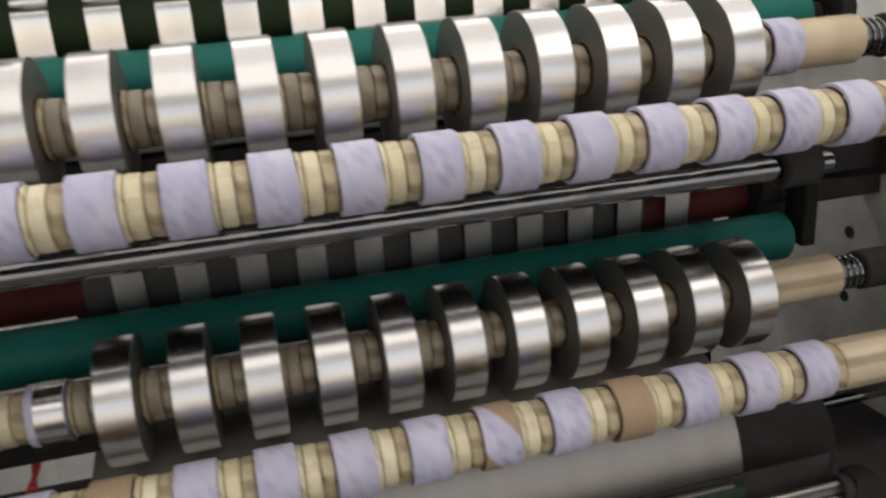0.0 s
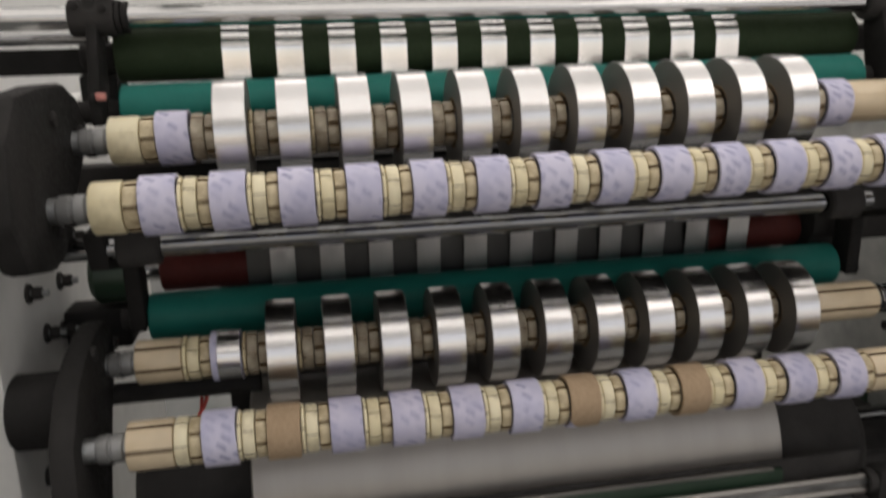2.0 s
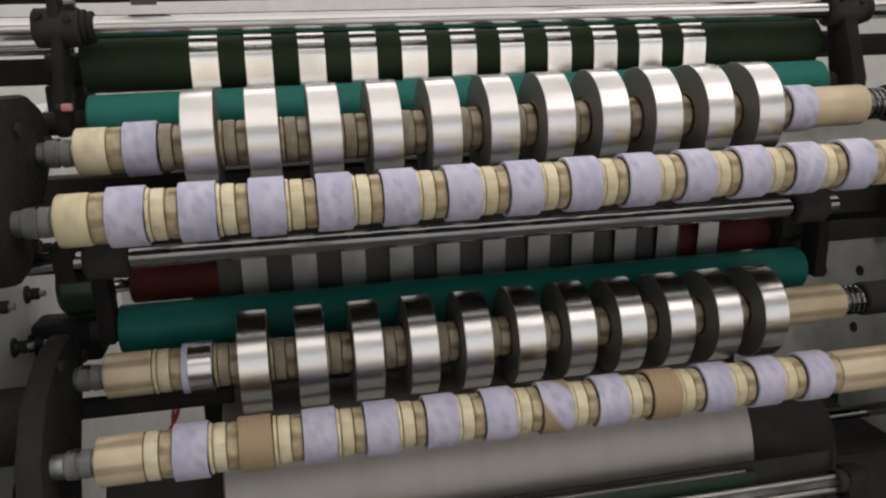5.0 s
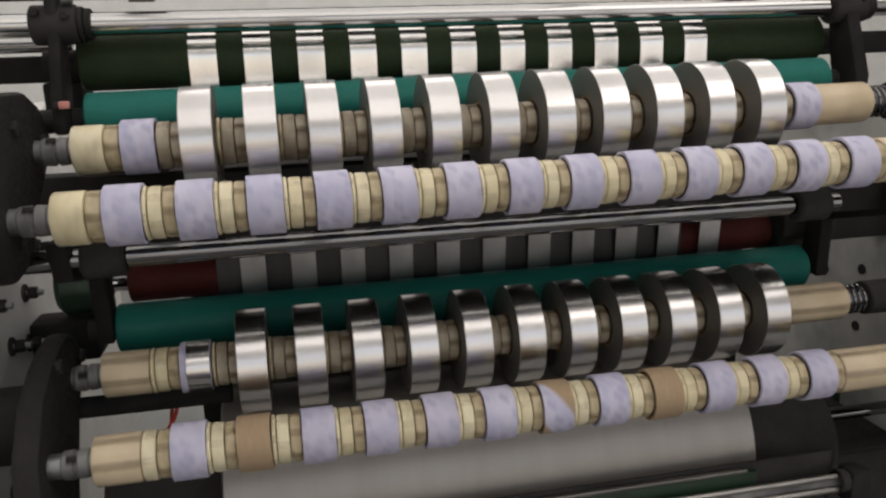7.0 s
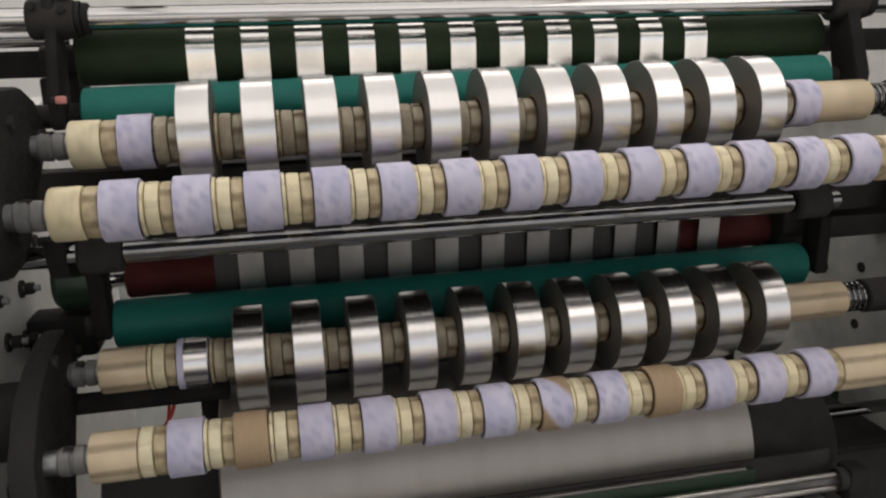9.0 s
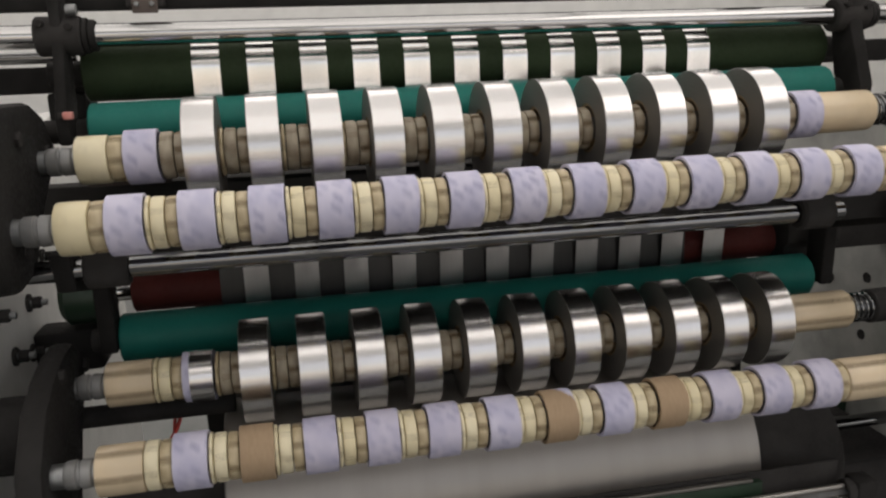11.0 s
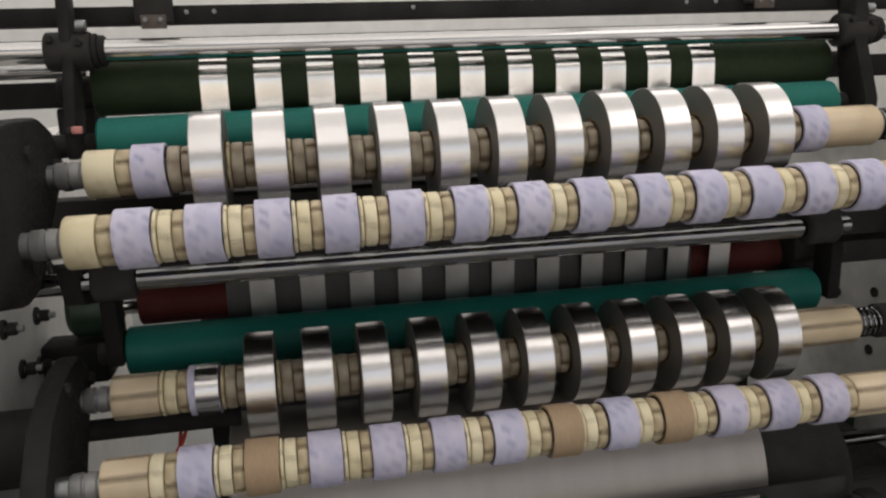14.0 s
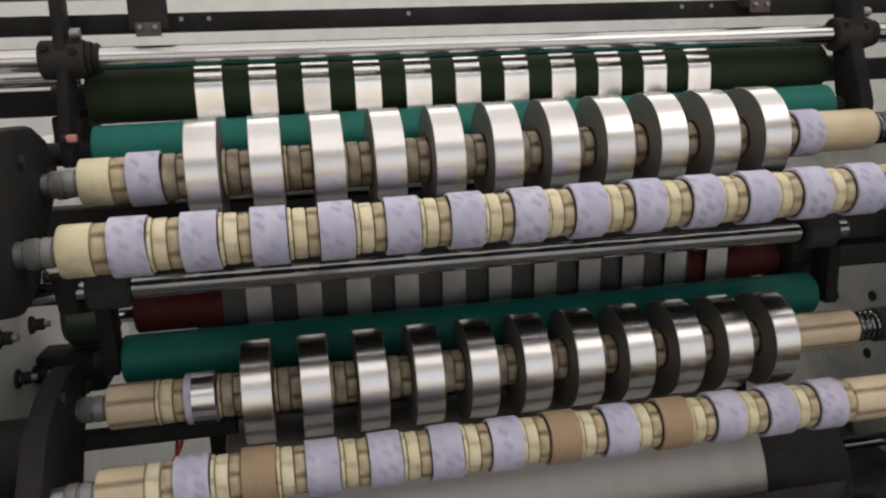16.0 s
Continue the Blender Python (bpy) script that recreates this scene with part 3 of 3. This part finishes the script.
xs = [-0.276 + i * PITCH for i in range(11)]
for i, x in enumerate(xs):
    foil_roll(x, UP_REAR, "foil rolls on the upper rear shaft", i * 33)
core(-0.366, UP_REAR, "core", LAV_LABEL, "spare cores on the rear shafts", 0)
core(xs[-1] + PITCH + 0.004, UP_REAR, "core", LAV_LABEL, "spare cores on the rear shafts", 90)
gaps = [(-0.390, -0.366), (-0.316, xs[0])] + [(a + W_ROLL, b) for a, b in zip(xs, xs[1:])] + [(xs[-1] + W_ROLL, xs[-1] + PITCH + 0.004)]
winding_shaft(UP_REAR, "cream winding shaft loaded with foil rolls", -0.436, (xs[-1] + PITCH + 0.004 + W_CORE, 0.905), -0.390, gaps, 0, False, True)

xs = [-0.229 + i * PITCH for i in range(11)]
for i, x in enumerate(xs):
    foil_roll(x, LOW_REAR, "foil rolls on the lower rear shaft", i * 29)
core(-0.322, LOW_REAR, "core", "lavender paper core with a thin start of foil", "spare cores on the rear shafts", 0)
start = thing("foil_start", "few turns of bright foil on a paper core", "foil", (-0.311, *LOW_REAR), tube(0, 0.037, R_CORE + 0.0018, R_CORE + 0.0002, 0.0004), M["foil"])
spinning.append((start, -0.311, LOW_REAR, 0))
gaps = [(-0.368, -0.322), (-0.272, xs[0])] + [(a + W_ROLL, b) for a, b in zip(xs, xs[1:])]
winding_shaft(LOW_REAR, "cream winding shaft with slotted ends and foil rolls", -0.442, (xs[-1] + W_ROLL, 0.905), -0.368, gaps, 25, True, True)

# ---- webs ----
def ribbon(x0, x1, path, thick=0.0004):
    """A strip of foil along a path of (y, z), with its own thickness."""
    bm = bmesh.new()
    rows = []
    for i, (y, z) in enumerate(path):
        a = Vector(path[max(0, i - 1)])
        b = Vector(path[min(len(path) - 1, i + 1)])
        t = (b - a).normalized()
        ny, nz = -t.y * thick, t.x * thick
        rows.append([bm.verts.new((x0, y, z)), bm.verts.new((x1, y, z)), bm.verts.new((x1, y + ny, z + nz)), bm.verts.new((x0, y + ny, z + nz))])
    for a, b in zip(rows, rows[1:]):
        for i in range(4):
            j = (i + 1) % 4
            bm.faces.new((a[i], a[j], b[j], b[i]))
    bm.faces.new(rows[0])
    bm.faces.new(rows[-1][::-1])
    bmesh.ops.recalc_face_normals(bm, faces=bm.faces)
    return bm


def arc(c, r, a0, a1, n=24):
    """Points round c; angles in degrees from +y towards +z."""
    return [(c[0] + r * math.cos(radians(a0 + (a1 - a0) * i / n)), c[1] + r * math.sin(radians(a0 + (a1 - a0) * i / n))) for i in range(n + 1)]


GREEN_C = (1.225, 1.300)
UPPER = mesh_of("foil_strip", ribbon(0, 0.046, arc(GREEN_C, 0.0484, 20, 178, 40) + [(1.1770, 1.27), (1.1785, 1.243)]), M["web"])
for i in range(11):
    ob = tagged(new("foil_strip", UPPER), "slit strip of bright aluminium foil over the green roller", "foil strip", "upper foil strips")
    ob.location = (-0.2745 + i * 0.0910, 0, 0)
LOWER = mesh_of("foil_strip", ribbon(0, 0.0455, [(1.196, 1.06), (1.204, 0.95), (1.213, 0.87), (1.215, 0.80)]), M["web_dull"])
for i in range(11):
    ob = tagged(new("foil_strip", LOWER), "slit strip of aluminium foil running down to the lower teal roller", "foil strip", "lower foil strips")
    ob.location = (-0.224 + i * PITCH, 0, 0)
tagged(new("foil_web", mesh_of("foil_web", ribbon(-0.268, 0.665, [(1.2165, 1.10), (1.2185, 0.95), (1.219, 0.80)]), M["web_dark"])), "wide web of foil before the red roller, darkened between the strips", "foil web")

tagged(new("foil_web", mesh_of("foil_web", ribbon(-0.275, 0.70, [(1.226, 0.80), (1.226, 0.74), (1.225, 0.682)]), M["web_dull"])), "wide dull web of foil hanging down to the drum", "foil web")

# ---- drum and lower frame ----
drum = thing("drive_drum", "large satin silver drive drum below the lower rolls", "drum", (0, 1.12, 0.53))
part("shell", rod(-0.272, 0.686, 0.18, 0.003, 160), M["drum"], drum)
part("journal", lathe([(0.6855, 0), (0.6855, 0.135), (0.865, 0.135), (0.88, 0.13), (0.89, 0.118), (0.89, 0)], 64), M["black_matt"], drum, "black journal housing", pose(0, -0.025, -0.032))
part("journal", rod(-0.47, -0.2715, 0.11, 0.003, 48), M["black_matt"], drum, "black journal housing")
tagged(new("tie_beam", mesh_of("tie_beam", box(LEFT, 0.66, 0.897, 0.909, 0.40, 0.547, 0.002), M["green_paint"])), "dark green painted steel tie beam", "beam")
tagged(new("edge_rail", mesh_of("edge_rail", box(LEFT, 0.64, 0.896, 0.906, 0.5475, 0.554, 0.0015), M["rail"])), "thin bare steel rail on the green tie beam", "rail")
# added black strip: draws the dark gap between the drum and the rail
tagged(new("gap_strip", mesh_of("gap_strip", box(LEFT, 0.82, 0.910, 0.914, 0.40, 0.560, 0.001), M["black_matt"])), "black strip added for the dark gap between drum and rail", "plate")
guide = thing("guide_rail", "dull steel double guide rail near the machine's foot", "rail", (0, 0.88, 0.516))
part("bar", rod(LEFT, 0.84, 0.0055, 0.001, 24), M["rail"], guide, "", pose(0, 0, 0.009))
part("bar", rod(LEFT, 0.84, 0.0065, 0.001, 24), M["rail"], guide, "", pose(0, -0.003, -0.015))
part("web", box(LEFT, 0.84, 0.001, 0.006, -0.018, 0.012, 0.0005), M["worn"], guide)
bar("cross_bar", "dark round bar behind the lower shaft", LEFT, -0.25, 1.08, 0.735, 0.018, M["black_matt"])

tagged(new("kick_plate", mesh_of("kick_plate", box(-0.30, RIGHT, 1.34, 1.35, 0.0, 0.46, 0.002), M["green_paint"])), "dark green sheet steel plate below the drum", "machine cover")
rod_clamp = thing("rod_clamp", "black clamp block at the end of the guide rail", "clamp", (0.83, 0.88, 0.516))
part("block", box(-0.002, 0.04, -0.02, 0.025, -0.045, 0.022, 0.008), M["black"], rod_clamp)
part("collar", tube(-0.02, -0.0025, 0.021, 0.0165, 0.002, 32), M["black_matt"], rod_clamp)
# added black box, only there to darken the corner right of the drum
base_box = thing("gear_box", "black box added to fill the dark corner beside the drum", "machine housing", (0.98, 1.12, 0))
part("housing", box(-0.06, 0.12, -0.07, 0.18, 0.0, 0.46, 0.01), M["black_matt"], base_box)
part("lid", box(-0.065, 0.125, -0.075, 0.185, 0.46, 0.47, 0.003), M["black"], base_box)
bar("cross_bar", "dull steel tie rod beside the drum housing", 0.90, RIGHT, 1.12, 0.515, 0.014, M["bar_steel"])
tagged(new("mounting_bracket", mesh_of("mounting_bracket", box(0.755, 0.79, 0.868, 0.89, 0.40, 0.485, 0.003), M["worn"])), "pale grey painted bracket under the guide rail", "bracket")
tagged(new("end_cap", mesh_of("end_cap", rod(0.818, 0.885, 0.032, 0.008, 32), M["cap"])), "faded red plastic end cap under the guide rail", "cap").location = (0, 0.87, 0.435)
# added black beam: makes the gap behind the upper shafts dark
tagged(new("tie_beam", mesh_of("tie_beam", box(LEFT, 0.90, 1.25, 1.31, 1.0, 1.105, 0.004), M["black_matt"])), "black beam added for the dark gap behind the upper shafts", "beam")
tagged(new("edge_plate", mesh_of("edge_plate", box(-0.47, -0.33, 1.20, 1.21, 1.108, 1.135, 0.002), M["dusty"])), "dusty brown-grey steel plate behind the upper shaft", "plate")
tagged(new("edge_strip", mesh_of("edge_strip", box(0.63, 0.88, 1.232, 1.237, 0.846, 0.858, 0.001), M["wall"])), "thin white strip behind the lower teal roller", "strip")
housing = thing("bearing_housing", "black bearing housing beside the green guide roller", "bearing block", (-0.505, 1.305, 1.232))
part("body", box(-0.032, 0.034, -0.025, 0.025, -0.036, 0.0355, 0.006), M["black"], housing)
part("cap", rod(0.033, 0.045, 0.022, 0.003, 32), M["black_matt"], housing)
# added plate: keeps ceiling light off the lower rolls; its lip hides bright strips
tagged(new("shade_plate", mesh_of("shade_plate", joined(box(-0.43, 0.88, 0.965, 1.185, 1.046, 1.052, 0.001), box(-0.43, 0.88, 0.958, 0.9645, 1.022, 1.052, 0.001)), M["black_matt"])), "black plate added under the upper rolls to shade the lower ones", "machine cover")
indicator = thing("indicator", "small pale red plastic indicator on a black stem", "indicator")
part("lens", box(-0.4625, -0.447, 1.066, 1.080, 1.231, 1.243, 0.003), M["pink"], indicator, "pale red plastic lens")
part("stem", box(-0.470, -0.4625, 1.068, 1.092, 1.233, 1.242, 0.001), M["black_matt"], indicator)
block = thing("bearing_block", "dark green painted bearing block on the side frame", "bearing block", (-0.52, 1.31, 0.89))
part("body", rod(-0.045, 0.04, 0.056, 0.012), M["green_paint"], block)
part("cap", rod(0.038, 0.05, 0.03, 0.004), M["black"], block)
part("foot", box(-0.10, 0.02, -0.04, 0.04, -0.14, -0.06, 0.008), M["black"], block)


def cable(points, r, label):
    cu = bpy.data.curves.new("cable", "CURVE")
    cu.dimensions, cu.bevel_depth, cu.bevel_resolution = "3D", r, 3
    sp = cu.splines.new("BEZIER")
    sp.bezier_points.add(len(points) - 1)
    for bp, co in zip(sp.bezier_points, points):
        bp.co = co
        bp.handle_left_type = bp.handle_right_type = "AUTO"
    cu.materials.append(M["wire"])
    return tagged(new("cable", cu), label, "cable")


cable([(-0.345, 1.12, 0.735), (-0.35, 1.10, 0.70), (-0.37, 1.09, 0.66), (-0.372, 1.10, 0.60)], 0.0035, "thin red cable hanging behind the lower shaft")
cable([(-0.352, 1.13, 0.735), (-0.36, 1.11, 0.69), (-0.362, 1.10, 0.64), (-0.365, 1.11, 0.60)], 0.003, "thin red cable hanging behind the lower shaft")


def turns(t):
    return 0.0483 + 2.17206 * t + 0.016961 * t ** 2 - 0.0034614 * t ** 3 + 0.000084475 * t ** 4


def motions():
    """The shafts, cores and rolls turn together, fronts downwards, and slow down from 2.17 to 1.44 turns a second."""
    steps = [0.08 * q for q in range(201)]
    for ob, x, axis, offset in spinning:
        walk(ob, [(t, on_shaft(axis, x, (offset + 360 * turns(t)) % 360)) for t in steps])


motions()
